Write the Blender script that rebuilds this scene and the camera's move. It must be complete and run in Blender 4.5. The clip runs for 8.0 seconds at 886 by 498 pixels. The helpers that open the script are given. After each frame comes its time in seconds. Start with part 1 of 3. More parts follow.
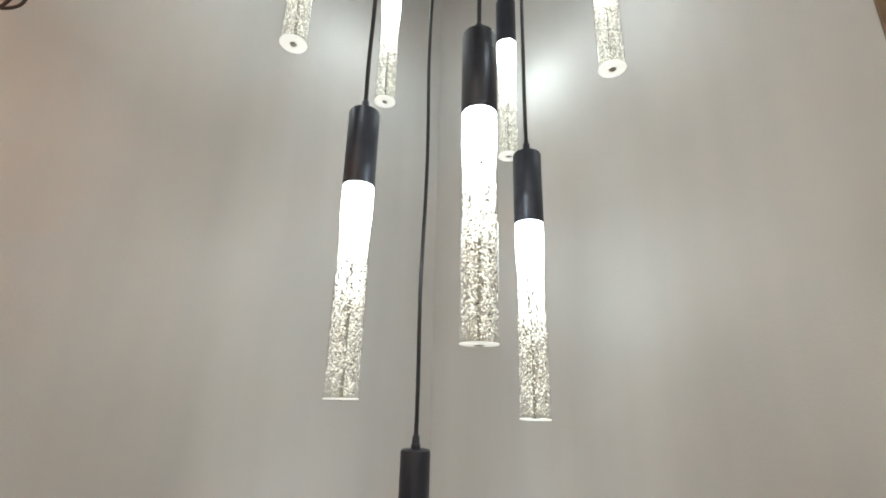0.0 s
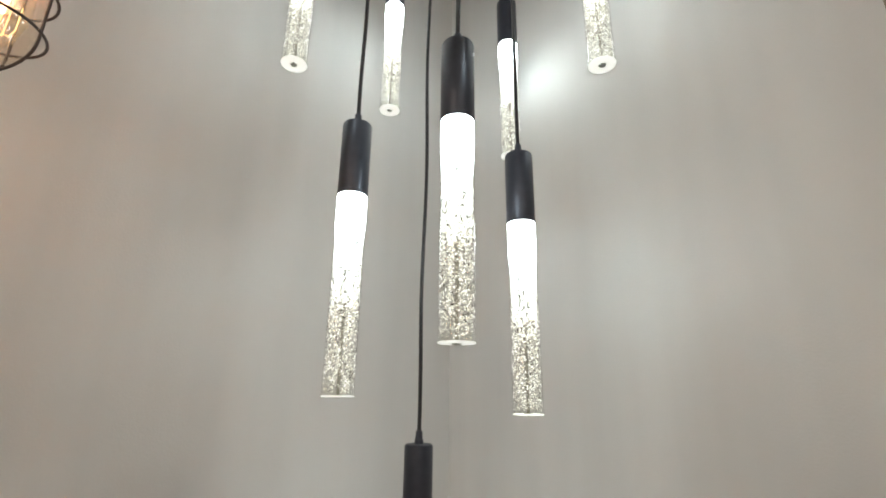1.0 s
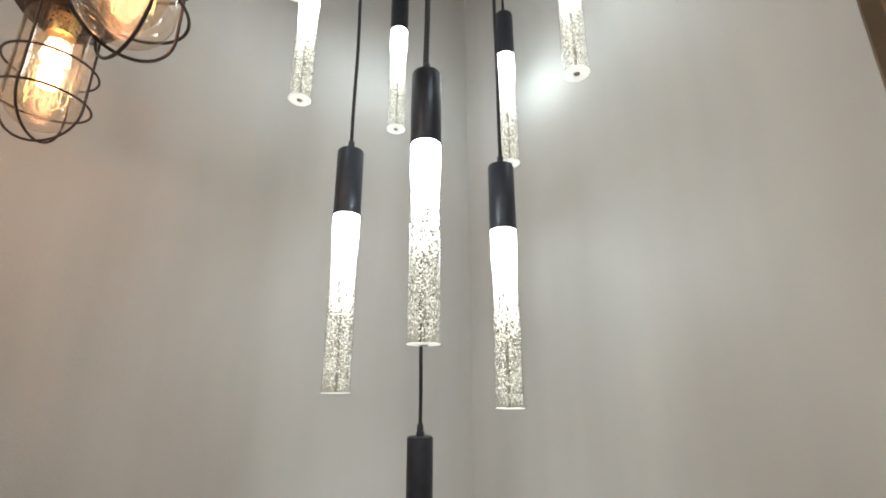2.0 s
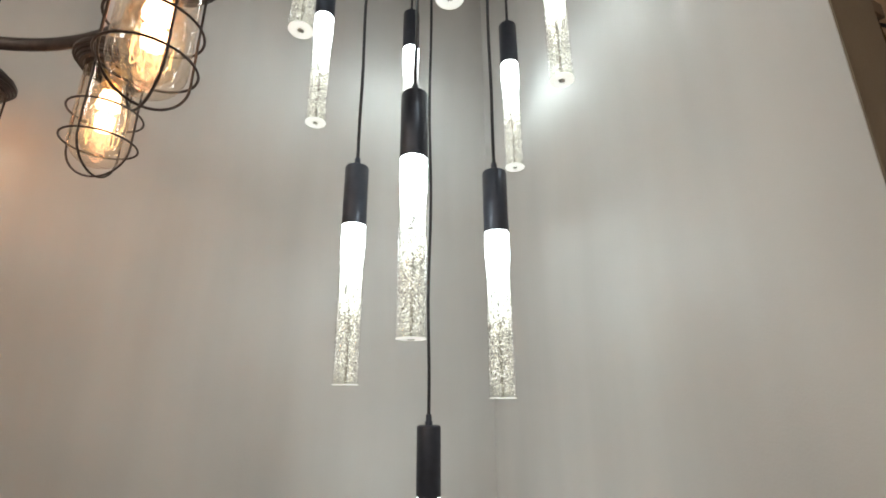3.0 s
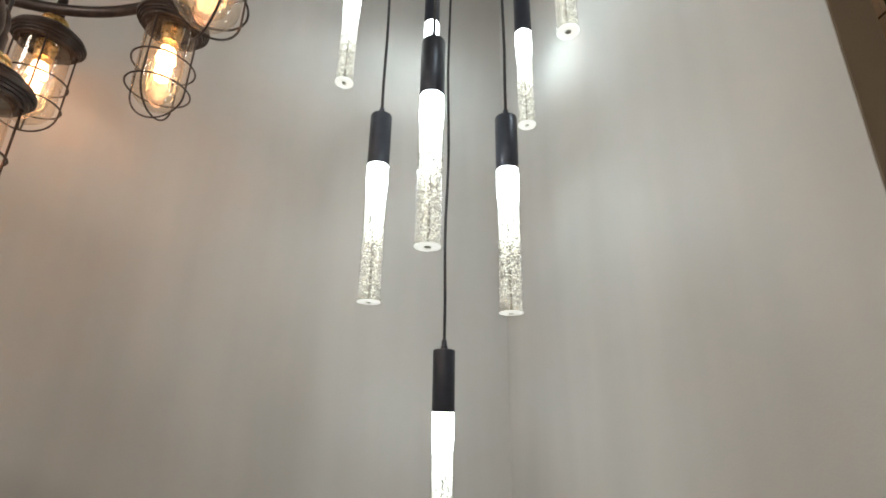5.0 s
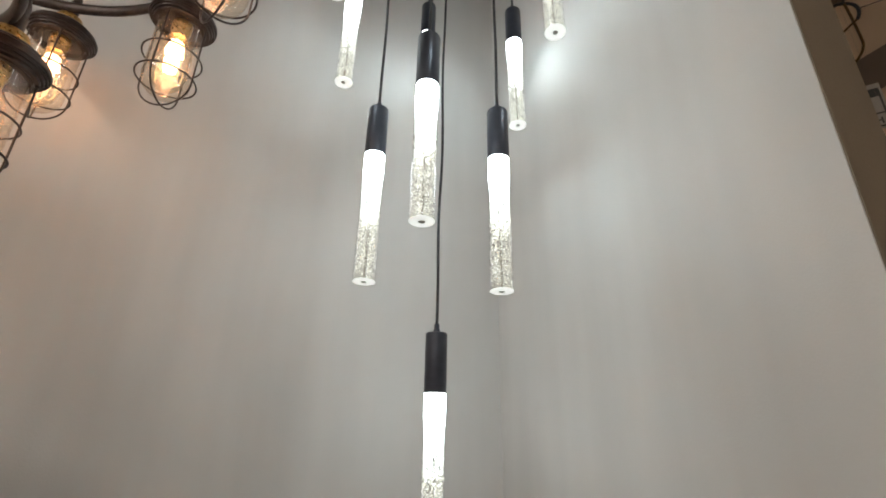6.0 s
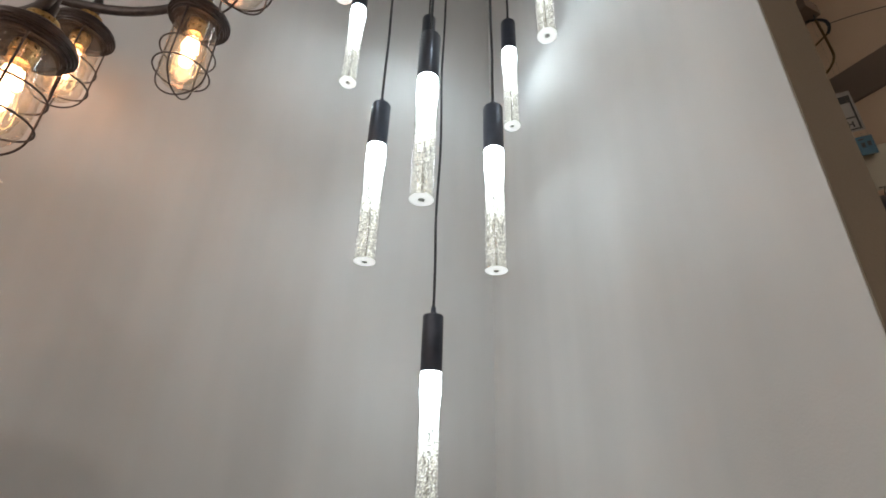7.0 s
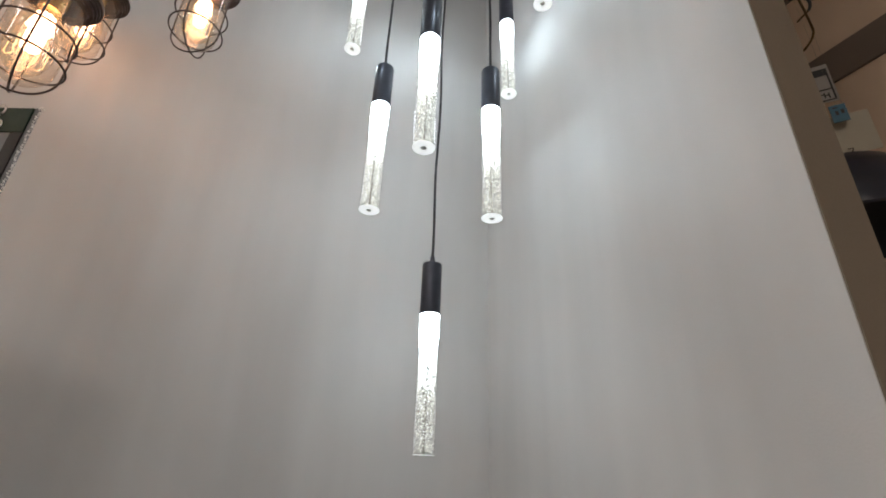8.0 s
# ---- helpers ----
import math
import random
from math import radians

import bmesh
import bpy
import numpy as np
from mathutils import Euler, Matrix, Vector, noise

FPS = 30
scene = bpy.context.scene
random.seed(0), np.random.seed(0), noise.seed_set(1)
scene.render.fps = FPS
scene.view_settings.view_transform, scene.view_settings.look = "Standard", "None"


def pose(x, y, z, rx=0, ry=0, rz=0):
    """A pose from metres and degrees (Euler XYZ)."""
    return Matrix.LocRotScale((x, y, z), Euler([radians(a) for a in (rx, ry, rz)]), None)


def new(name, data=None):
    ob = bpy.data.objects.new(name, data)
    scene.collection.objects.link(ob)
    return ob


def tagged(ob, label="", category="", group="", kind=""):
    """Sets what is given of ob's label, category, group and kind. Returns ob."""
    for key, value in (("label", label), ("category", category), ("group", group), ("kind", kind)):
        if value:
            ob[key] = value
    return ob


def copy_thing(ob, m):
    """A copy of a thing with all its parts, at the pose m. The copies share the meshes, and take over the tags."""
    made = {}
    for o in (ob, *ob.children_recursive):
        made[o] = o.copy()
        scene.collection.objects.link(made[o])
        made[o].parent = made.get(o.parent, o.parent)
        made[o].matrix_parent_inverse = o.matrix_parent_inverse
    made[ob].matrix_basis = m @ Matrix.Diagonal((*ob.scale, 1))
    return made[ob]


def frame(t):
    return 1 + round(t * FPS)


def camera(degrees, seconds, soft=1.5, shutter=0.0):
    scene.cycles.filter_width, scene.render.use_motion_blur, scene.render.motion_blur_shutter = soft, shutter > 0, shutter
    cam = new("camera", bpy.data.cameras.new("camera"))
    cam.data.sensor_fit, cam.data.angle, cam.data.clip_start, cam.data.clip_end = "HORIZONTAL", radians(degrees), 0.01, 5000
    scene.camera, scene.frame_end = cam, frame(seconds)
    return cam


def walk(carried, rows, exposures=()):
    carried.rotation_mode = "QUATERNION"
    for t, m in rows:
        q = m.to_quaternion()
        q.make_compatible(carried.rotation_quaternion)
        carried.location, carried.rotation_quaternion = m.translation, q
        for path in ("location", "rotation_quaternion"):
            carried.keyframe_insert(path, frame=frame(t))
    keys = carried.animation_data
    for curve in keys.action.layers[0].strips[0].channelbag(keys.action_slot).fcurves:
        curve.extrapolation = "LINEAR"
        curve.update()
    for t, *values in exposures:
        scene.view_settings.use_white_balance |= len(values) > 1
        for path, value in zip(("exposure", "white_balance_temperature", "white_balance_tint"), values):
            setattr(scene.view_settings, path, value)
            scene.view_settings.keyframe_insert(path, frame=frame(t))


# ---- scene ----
cam = camera(87.8, 8.0, soft=1.8)
METRES, EYE, TILT, LEAN, TURN = 0.8, 1.6, 0.0, 0.0, 45.5
ROWS = [
    (0.0, 0.0, 0.0, 0.0, -0.41, 17.22, -1.31),
    (0.5, 0.0436, -0.0091, 0.0014, 2.33, 16.95, -0.99),
    (1.0, 0.0895, -0.0296, -0.0001, 5.27, 16.88, -0.68),
    (1.5, 0.1622, -0.0602, -0.0013, 9.17, 16.78, -0.34),
    (3.0, 0.3803, -0.1226, -0.0244, 20.72, 17.03, 0.21),
    (3.5, 0.4171, -0.1433, -0.048, 22.58, 17.26, -0.11),
    (4.0, 0.4316, -0.1627, -0.095, 23.22, 17.68, -0.48),
    (4.5, 0.4238, -0.1521, -0.1566, 23.21, 17.82, -0.81),
    (5.0, 0.4082, -0.1527, -0.2217, 23.15, 18.39, -1.03),
    (6.5, 0.4134, -0.1521, -0.3865, 21.69, 23.84, -1.4),
    (7.0, 0.4113, -0.1626, -0.4463, 21.32, 24.95, -1.62),
    (7.5, 0.4034, -0.1724, -0.5207, 20.74, 24.9, -1.79),
    (8.0, 0.4146, -0.1888, -0.5822, 20.47, 24.2, -1.97),
]
walk(cam, [(t, pose(0, 0, EYE, TILT, LEAN, TURN) @ pose(METRES * x, METRES * y, METRES * z, 90 + pitch, roll, yaw)) for t, x, y, z, yaw, pitch, roll in ROWS],
     exposures=[(0.0, 0.06, 6850, 11), (1.5, 0.06, 6850, 11), (3.5, 0.10, 6800, 10), (5.0, 0.10, 6780, 10), (6.5, 0.10, 6480, 11), (8.0, 0.10, 6250, 13)])

# ---- light and exposure ----
world = bpy.data.worlds.new("world")
scene.world = world
world.use_nodes = True
world.node_tree.nodes["Background"].inputs["Color"].default_value = (1.0, 0.86, 0.7, 1)
world.node_tree.nodes["Background"].inputs["Strength"].default_value = 0.05

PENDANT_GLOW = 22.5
FILAMENT_GLOW = 8.3
FILL_GLOW = 15.5
LED_WATTS = 0.85


# ---- materials ----
def nodes_of(name):
    m = bpy.data.materials.new(name)
    m.use_nodes = True
    nt = m.node_tree
    return m, nt, nt.nodes, nt.links, nt.nodes["Principled BSDF"]


def ramp(nt, source, stops):
    r = nt.nodes.new("ShaderNodeValToRGB")
    el = r.color_ramp.elements
    while len(el) < len(stops):
        el.new(0.5)
    for e, (p, c) in zip(el, stops):
        e.position = p
        e.color = (*c, 1) if len(c) == 3 else c
    nt.links.new(source, r.inputs["Fac"])
    return r


def noise_tex(nt, coord, scale, detail=3.0, rough=0.5, stretch=None):
    n = nt.nodes.new("ShaderNodeTexNoise")
    n.inputs["Scale"].default_value = scale
    n.inputs["Detail"].default_value = detail
    n.inputs["Roughness"].default_value = rough
    if stretch:
        mp = nt.nodes.new("ShaderNodeMapping")
        mp.inputs["Scale"].default_value = stretch
        nt.links.new(coord, mp.inputs["Vector"])
        coord = mp.outputs["Vector"]
    nt.links.new(coord, n.inputs["Vector"])
    return n


def math_node(nt, op, a, b):
    n = nt.nodes.new("ShaderNodeMath")
    n.operation = op
    for i, v in enumerate((a, b)):
        if isinstance(v, (int, float)):
            n.inputs[i].default_value = v
        else:
            nt.links.new(v, n.inputs[i])
    return n.outputs[0]


def bump(nt, height, bsdf, strength, distance):
    b = nt.nodes.new("ShaderNodeBump")
    b.inputs["Strength"].default_value = strength
    b.inputs["Distance"].default_value = distance
    nt.links.new(height, b.inputs["Height"])
    nt.links.new(b.outputs["Normal"], bsdf.inputs["Normal"])


def painted(name, colour, rough=0.6, vary=0.06, grain=260.0, relief=0.15, patch=3.0, stretch=None):
    m, nt, nodes, links, bsdf = nodes_of(name)
    pos = nodes.new("ShaderNodeNewGeometry").outputs["Position"]
    big = noise_tex(nt, pos, patch, 4, 0.55, stretch)
    lo = tuple(c * (1 - vary) for c in colour)
    hi = tuple(min(1, c * (1 + vary)) for c in colour)
    r = ramp(nt, big.outputs["Fac"], [(0.3, lo), (0.7, hi)])
    links.new(r.outputs["Color"], bsdf.inputs["Base Color"])
    fine = noise_tex(nt, pos, grain, 3, 0.6)
    bump(nt, fine.outputs["Fac"], bsdf, relief, 0.0004)
    rr = ramp(nt, fine.outputs["Fac"], [(0.3, (rough - 0.06,) * 3), (0.7, (rough + 0.06,) * 3)])
    links.new(rr.outputs["Color"], bsdf.inputs["Roughness"])
    return m


def metal(name, colour, rough, metallic=1.0, vary=0.25, relief=0.05):
    m, nt, nodes, links, bsdf = nodes_of(name)
    pos = nodes.new("ShaderNodeTexCoord").outputs["Object"]
    n = noise_tex(nt, pos, 60, 4, 0.6)
    r = ramp(nt, n.outputs["Fac"], [(0.3, tuple(c * (1 - vary) for c in colour)), (0.7, tuple(c * (1 + vary) for c in colour))])
    links.new(r.outputs["Color"], bsdf.inputs["Base Color"])
    bsdf.inputs["Metallic"].default_value = metallic
    rr = ramp(nt, noise_tex(nt, pos, 220, 2).outputs["Fac"], [(0.3, (rough - 0.07,) * 3), (0.7, (rough + 0.07,) * 3)])
    bsdf.inputs["Roughness"].default_value = rough
    if relief:
        links.new(rr.outputs["Color"], bsdf.inputs["Roughness"])
        bump(nt, noise_tex(nt, pos, 500, 2).outputs["Fac"], bsdf, relief, 0.0002)
    return m


def clear_glass(name, tint, gloss=1.0, base=0.045):
    """Thin clear glass: sees straight through, with a sheen that grows towards the rim."""
    m, nt, nodes, links, bsdf = nodes_of(name)
    nodes.remove(bsdf)
    through_it = nodes.new("ShaderNodeBsdfTransparent")
    through_it.inputs["Color"].default_value = (*tint, 1)
    sheen = nodes.new("ShaderNodeBsdfGlossy")
    sheen.inputs["Roughness"].default_value = 0.05
    facing = nodes.new("ShaderNodeLayerWeight").outputs["Facing"]
    mix = nodes.new("ShaderNodeMixShader")
    rim = math_node(nt, "MULTIPLY", math_node(nt, "POWER", facing, 4.0), 0.55)
    links.new(math_node(nt, "MULTIPLY", math_node(nt, "ADD", rim, base), gloss), mix.inputs[0])
    links.new(through_it.outputs[0], mix.inputs[1])
    links.new(sheen.outputs[0], mix.inputs[2])
    links.new(mix.outputs[0], nodes["Material Output"].inputs["Surface"])
    return m


def coated_glass(name, tint, gloss, base, scatter):
    """Glass with an amber coat that scatters a part of the light."""
    m = clear_glass(name, tint, gloss, base)
    nt = m.node_tree
    out = nt.nodes["Material Output"].inputs["Surface"]
    clear = out.links[0].from_socket
    coat = nt.nodes.new("ShaderNodeBsdfTranslucent")
    coat.inputs["Color"].default_value = (1.0, 0.88, 0.68, 1)
    mix = nt.nodes.new("ShaderNodeMixShader")
    mix.inputs[0].default_value = scatter
    nt.links.new(clear, mix.inputs[1])
    nt.links.new(coat.outputs[0], mix.inputs[2])
    nt.links.new(mix.outputs[0], out)
    return m


CRYSTAL = 0.271


def height_in_crystal(nt):
    co = nt.nodes.new("ShaderNodeTexCoord").outputs["Object"]
    sep = nt.nodes.new("ShaderNodeSeparateXYZ")
    nt.links.new(co, sep.inputs[0])
    return co, math_node(nt, "DIVIDE", sep.outputs["Z"], CRYSTAL)


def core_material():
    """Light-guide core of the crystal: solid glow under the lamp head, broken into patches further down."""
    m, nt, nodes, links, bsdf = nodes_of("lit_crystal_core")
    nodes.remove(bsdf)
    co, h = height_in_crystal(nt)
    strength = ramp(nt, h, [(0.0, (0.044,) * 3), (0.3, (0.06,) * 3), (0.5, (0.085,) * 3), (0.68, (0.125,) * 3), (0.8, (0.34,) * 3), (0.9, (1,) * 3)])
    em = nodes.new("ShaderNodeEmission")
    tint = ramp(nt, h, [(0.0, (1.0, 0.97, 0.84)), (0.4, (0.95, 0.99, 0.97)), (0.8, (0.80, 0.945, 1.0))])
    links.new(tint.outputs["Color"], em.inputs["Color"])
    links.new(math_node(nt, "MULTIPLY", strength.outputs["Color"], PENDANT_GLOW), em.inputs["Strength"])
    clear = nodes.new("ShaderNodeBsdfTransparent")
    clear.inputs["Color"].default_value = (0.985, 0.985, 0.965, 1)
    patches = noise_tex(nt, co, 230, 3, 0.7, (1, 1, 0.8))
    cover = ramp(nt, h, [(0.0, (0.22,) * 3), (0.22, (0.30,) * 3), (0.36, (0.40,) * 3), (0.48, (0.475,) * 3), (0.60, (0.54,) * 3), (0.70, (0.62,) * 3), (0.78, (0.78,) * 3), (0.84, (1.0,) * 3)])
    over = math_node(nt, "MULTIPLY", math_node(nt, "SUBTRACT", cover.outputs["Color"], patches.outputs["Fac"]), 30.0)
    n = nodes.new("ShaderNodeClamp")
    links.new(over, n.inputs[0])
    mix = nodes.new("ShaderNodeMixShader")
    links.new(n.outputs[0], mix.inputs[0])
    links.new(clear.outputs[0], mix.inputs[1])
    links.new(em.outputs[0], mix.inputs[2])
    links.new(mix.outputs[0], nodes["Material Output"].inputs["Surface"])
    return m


def bubble_material():
    """Drawn-out air seeds in the crystal that pass on the lamp's light, each to its own degree."""
    m, nt, nodes, links, bsdf = nodes_of("crystal_seeds")
    co, h = height_in_crystal(nt)
    rnd = nodes.new("ShaderNodeNewGeometry").outputs["Random Per Island"]
    each = ramp(nt, rnd, [(0.0, (0.52,) * 3), (0.35, (0.8,) * 3), (0.65, (1.1,) * 3), (1.0, (1.6,) * 3)])
    strength = ramp(nt, h, [(0.0, (0.043,) * 3), (0.3, (0.056,) * 3), (0.5, (0.085,) * 3), (0.7, (0.12,) * 3), (0.82, (0.3,) * 3), (0.92, (0.8,) * 3)])
    tint = ramp(nt, rnd, [(0.0, (1.0, 0.95, 0.78)), (0.4, (0.99, 1.0, 0.95)), (1.0, (0.93, 0.98, 1.0))])
    bsdf.inputs["Base Color"].default_value = (0.55, 0.55, 0.5, 1)
    bsdf.inputs["Roughness"].default_value = 0.08
    links.new(tint.outputs["Color"], bsdf.inputs["Emission Color"])
    links.new(math_node(nt, "MULTIPLY", math_node(nt, "MULTIPLY", each.outputs["Color"], strength.outputs["Color"]), PENDANT_GLOW), bsdf.inputs["Emission Strength"])
    clear = nodes.new("ShaderNodeBsdfTransparent")
    mix = nodes.new("ShaderNodeMixShader")
    mix.inputs[0].default_value = 0.85
    links.new(clear.outputs[0], mix.inputs[1])
    links.new(bsdf.outputs[0], mix.inputs[2])
    links.new(mix.outputs[0], nodes["Material Output"].inputs["Surface"])
    m.cycles.emission_sampling = "NONE"
    return m


def fleck_material():
    """Air pockets with the dark room they would refract painted into their colour."""
    m, nt, nodes, links, bsdf = nodes_of("painted_dark_flecks")
    rnd = nodes.new("ShaderNodeNewGeometry").outputs["Random Per Island"]
    tone = ramp(nt, rnd, [(0.0, (0.10, 0.095, 0.065)), (0.5, (0.22, 0.215, 0.175)), (1.0, (0.40, 0.395, 0.36))])
    links.new(tone.outputs["Color"], bsdf.inputs["Base Color"])
    bsdf.inputs["Roughness"].default_value = 0.25
    clear = nodes.new("ShaderNodeBsdfTransparent")
    mix = nodes.new("ShaderNodeMixShader")
    mix.inputs[0].default_value = 0.96
    links.new(clear.outputs[0], mix.inputs[1])
    links.new(bsdf.outputs[0], mix.inputs[2])
    links.new(mix.outputs[0], nodes["Material Output"].inputs["Surface"])
    return m


def glowing(name, colour, strength):
    m, nt, nodes, links, bsdf = nodes_of(name)
    bsdf.inputs["Base Color"].default_value = (*colour, 1)
    bsdf.inputs["Emission Color"].default_value = (*colour, 1)
    bsdf.inputs["Emission Strength"].default_value = strength
    return m


def wall_paint():
    """Satin wall paint whose tone and roughness vary in upright streaks."""
    m, nt, nodes, links, bsdf = nodes_of("pale_wall_paint")
    pos = nodes.new("ShaderNodeNewGeometry").outputs["Position"]
    streaks = noise_tex(nt, pos, 6, 2.5, 0.5, (1.5, 1.5, 0.16))
    cloud = noise_tex(nt, pos, 2.6, 3, 0.5)
    both = math_node(nt, "ADD", math_node(nt, "MULTIPLY", streaks.outputs["Fac"], 0.6), math_node(nt, "MULTIPLY", cloud.outputs["Fac"], 0.4))
    r = ramp(nt, both, [(0.34, (0.565, 0.56, 0.55)), (0.66, (0.655, 0.645, 0.63))])
    links.new(r.outputs["Color"], bsdf.inputs["Base Color"])
    rr = ramp(nt, streaks.outputs["Fac"], [(0.35, (0.40,) * 3), (0.65, (0.58,) * 3)])
    links.new(rr.outputs["Color"], bsdf.inputs["Roughness"])
    grain = noise_tex(nt, pos, 260, 3, 0.6)
    wave = noise_tex(nt, pos, 9, 2, 0.5, (1, 1, 0.25))
    hgt = math_node(nt, "ADD", math_node(nt, "MULTIPLY", grain.outputs["Fac"], 0.0006), math_node(nt, "MULTIPLY", wave.outputs["Fac"], 0.006))
    bump(nt, hgt, bsdf, 0.5, 1.0)
    return m


WALL = wall_paint()
JAMB = painted("taupe_paint", (0.25, 0.205, 0.155), 0.6, 0.05, 300, 0.1)
CEILING = painted("ceiling_paint", (0.55, 0.50, 0.43), 0.8, 0.03)
FLOOR = painted("grey_floor_tile", (0.34, 0.32, 0.29), 0.35, 0.08, 90, 0.05)
CREAM = painted("cream_plaster", (0.74, 0.545, 0.38), 0.7, 0.06)
BROWN = painted("dark_brown_board", (0.20, 0.15, 0.115), 0.6, 0.1)
BLACK = metal("black_anodised_metal", (0.042, 0.047, 0.063), 0.38, 0.45, 0.10, 0.0)
CORD = painted("black_cable_sheath", (0.018, 0.018, 0.02), 0.45, 0.2, 900, 0.2)
STEEL = metal("brushed_steel", (0.62, 0.62, 0.6), 0.3)
BORE = metal("grey_bore", (0.34, 0.33, 0.28), 0.35, 0.2)
CLEAR = clear_glass("clear_crystal", (0.98, 0.985, 0.97), 1.0)
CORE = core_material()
SEEDS = bubble_material()
FLECKS = fleck_material()
END_FACE = glowing("lit_crystal_end", (0.95, 1.0, 0.96), PENDANT_GLOW * 0.027)
BRONZE = metal("dark_bronze", (0.058, 0.044, 0.040), 0.36, 0.6, 0.3, 0.15)
BRASS = metal("aged_brass", (0.55, 0.38, 0.17), 0.3, 1.0, 0.3)
AMBER = coated_glass("amber_tinted_glass", (1.0, 0.945, 0.875), 1.0, 0.10, 0.03)
BULB_GLASS = coated_glass("amber_bulb_glass", (1.0, 0.965, 0.88), 1.0, 0.12, 0.05)
# Glow of the added, unseen ceiling panels that lift the room's light.
FILL_PANEL = glowing("fill_panel_glow", (1.0, 0.935, 0.86), FILL_GLOW)
FILAMENT = glowing("bulb_filament", (1.0, 0.65, 0.44), FILAMENT_GLOW)
# Glow for streaks that imitate the filament's glints in the glass.
GLINT = glowing("gold_glint_glow", (1.0, 0.78, 0.40), 1.8)


# ---- building helpers ----
def part(name, bm, material, parent, label="", smooth=True):
    me = bpy.data.meshes.new(name)
    bm.to_mesh(me)
    bm.free()
    if smooth:
        for p in me.polygons:
            p.use_smooth = True
        me.set_sharp_from_angle(angle=radians(35))
    me.materials.append(material)
    ob = new(name, me)
    if parent:
        ob.parent = parent
    if label:
        ob["label"] = label
    return ob


def box(x0, y0, z0, x1, y1, z1, bevel=0.0):
    bm = bmesh.new()
    bmesh.ops.create_cube(bm, size=1)
    bm.transform(Matrix.Translation(((x0 + x1) / 2, (y0 + y1) / 2, (z0 + z1) / 2)) @ Matrix.Diagonal((x1 - x0, y1 - y0, z1 - z0, 1)))
    if bevel:
        bmesh.ops.bevel(bm, geom=bm.edges[:], offset=bevel, segments=2, affect="EDGES", profile=0.6)
    return bm


def lathe(profile, segments=40, bm=None):
    """Turns (radius, height) pairs round z; ends with radius 0 are closed."""
    bm = bm or bmesh.new()
    rings = []
    for r, z in profile:
        if r < 1e-6:
            rings.append([bm.verts.new((0, 0, z))])
        else:
            rings.append([bm.verts.new((r * math.cos(2 * math.pi * i / segments), r * math.sin(2 * math.pi * i / segments), z)) for i in range(segments)])
    for a, b in zip(rings, rings[1:]):
        for i in range(segments):
            j = (i + 1) % segments
            if len(a) == 1 and len(b) == 1:
                continue
            if len(a) == 1:
                bm.faces.new((a[0], b[j], b[i]))
            elif len(b) == 1:
                bm.faces.new((a[i], a[j], b[0]))
            else:
                bm.faces.new((a[i], a[j], b[j], b[i]))
    bmesh.ops.recalc_face_normals(bm, faces=bm.faces[:])
    return bm


def tube(points, radius, segments=10, closed=False, bm=None, flat=1.0):
    """A round bar through the points; flat below 1 thins it sideways."""
    bm = bm or bmesh.new()
    pts = [Vector(p) for p in points]
    n = len(pts)
    rings = []
    side = None
    for i, p in enumerate(pts):
        a = pts[i - 1] if (i or closed) else p
        b = pts[(i + 1) % n] if (i < n - 1 or closed) else p
        d = (b - a).normalized()
        if side is None:
            side = d.orthogonal().normalized() if abs(d.z) > 0.9 else d.cross(Vector((0, 0, 1))).normalized()
        side = (side - d * side.dot(d)).normalized()
        up = side.cross(d)
        rings.append([bm.verts.new(p + radius * (flat * side * math.cos(2 * math.pi * k / segments) + up * math.sin(2 * math.pi * k / segments))) for k in range(segments)])
    pairs = list(zip(rings, rings[1:])) + ([(rings[-1], rings[0])] if closed else [])
    for a, b in pairs:
        for k in range(segments):
            j = (k + 1) % segments
            bm.faces.new((a[k], a[j], b[j], b[k]))
    if not closed:
        bm.faces.new(rings[0][::-1])
        bm.faces.new(rings[-1])
    bmesh.ops.recalc_face_normals(bm, faces=bm.faces[:])
    return bm


def thing(name, where, label, category, group=""):
    ob = new(name)
    ob.empty_display_size = 0.05
    ob.matrix_world = Matrix.Translation(where)
    return tagged(ob, label, category, group)


def slab(name, material, bounds, label="", bevel=0.0):
    ob = part(name, box(*bounds, bevel), material, None, "", False)
    return tagged(ob, label, "", "", "structure")


# ---- structure ----
TOP = 3.2
CORNER_X, WALL_Y, END_X, JAMB_Y = -0.828, 0.785, 0.054, 0.902
slab("floor", FLOOR, (-0.95, -2.6, -0.1, 3.1, 1.87, 0.0), "plain grey polished showroom floor")
slab("ceiling", CEILING, (-0.95, -2.6, TOP, 3.1, 1.87, TOP + 0.1), "pale plastered showroom ceiling")
slab("wall_west", WALL, (CORNER_X - 0.12, -2.6, 0.0, CORNER_X, 1.87, TOP), "beige painted wall beside the pendant cluster")
slab("wall_partition", WALL, (CORNER_X, WALL_Y, 0.0, END_X, JAMB_Y - 0.004, TOP), "beige painted partition wall behind the pendants", 0.0)
slab("trim", JAMB, (END_X - 0.02, WALL_Y + 0.002, 0.0, END_X + 0.002, JAMB_Y, TOP), "taupe painted end face of the partition")
slab("wall_south", WALL, (-0.95, -2.72, 0.0, 3.1, -2.6, TOP), "plain painted back wall")
slab("wall_east", WALL, (3.1, -2.72, 0.0, 3.22, 1.99, TOP), "plain painted side wall")
slab("wall_north", CREAM, (-0.95, 1.87, 0.0, 3.1, 1.99, TOP), "cream plastered far wall")


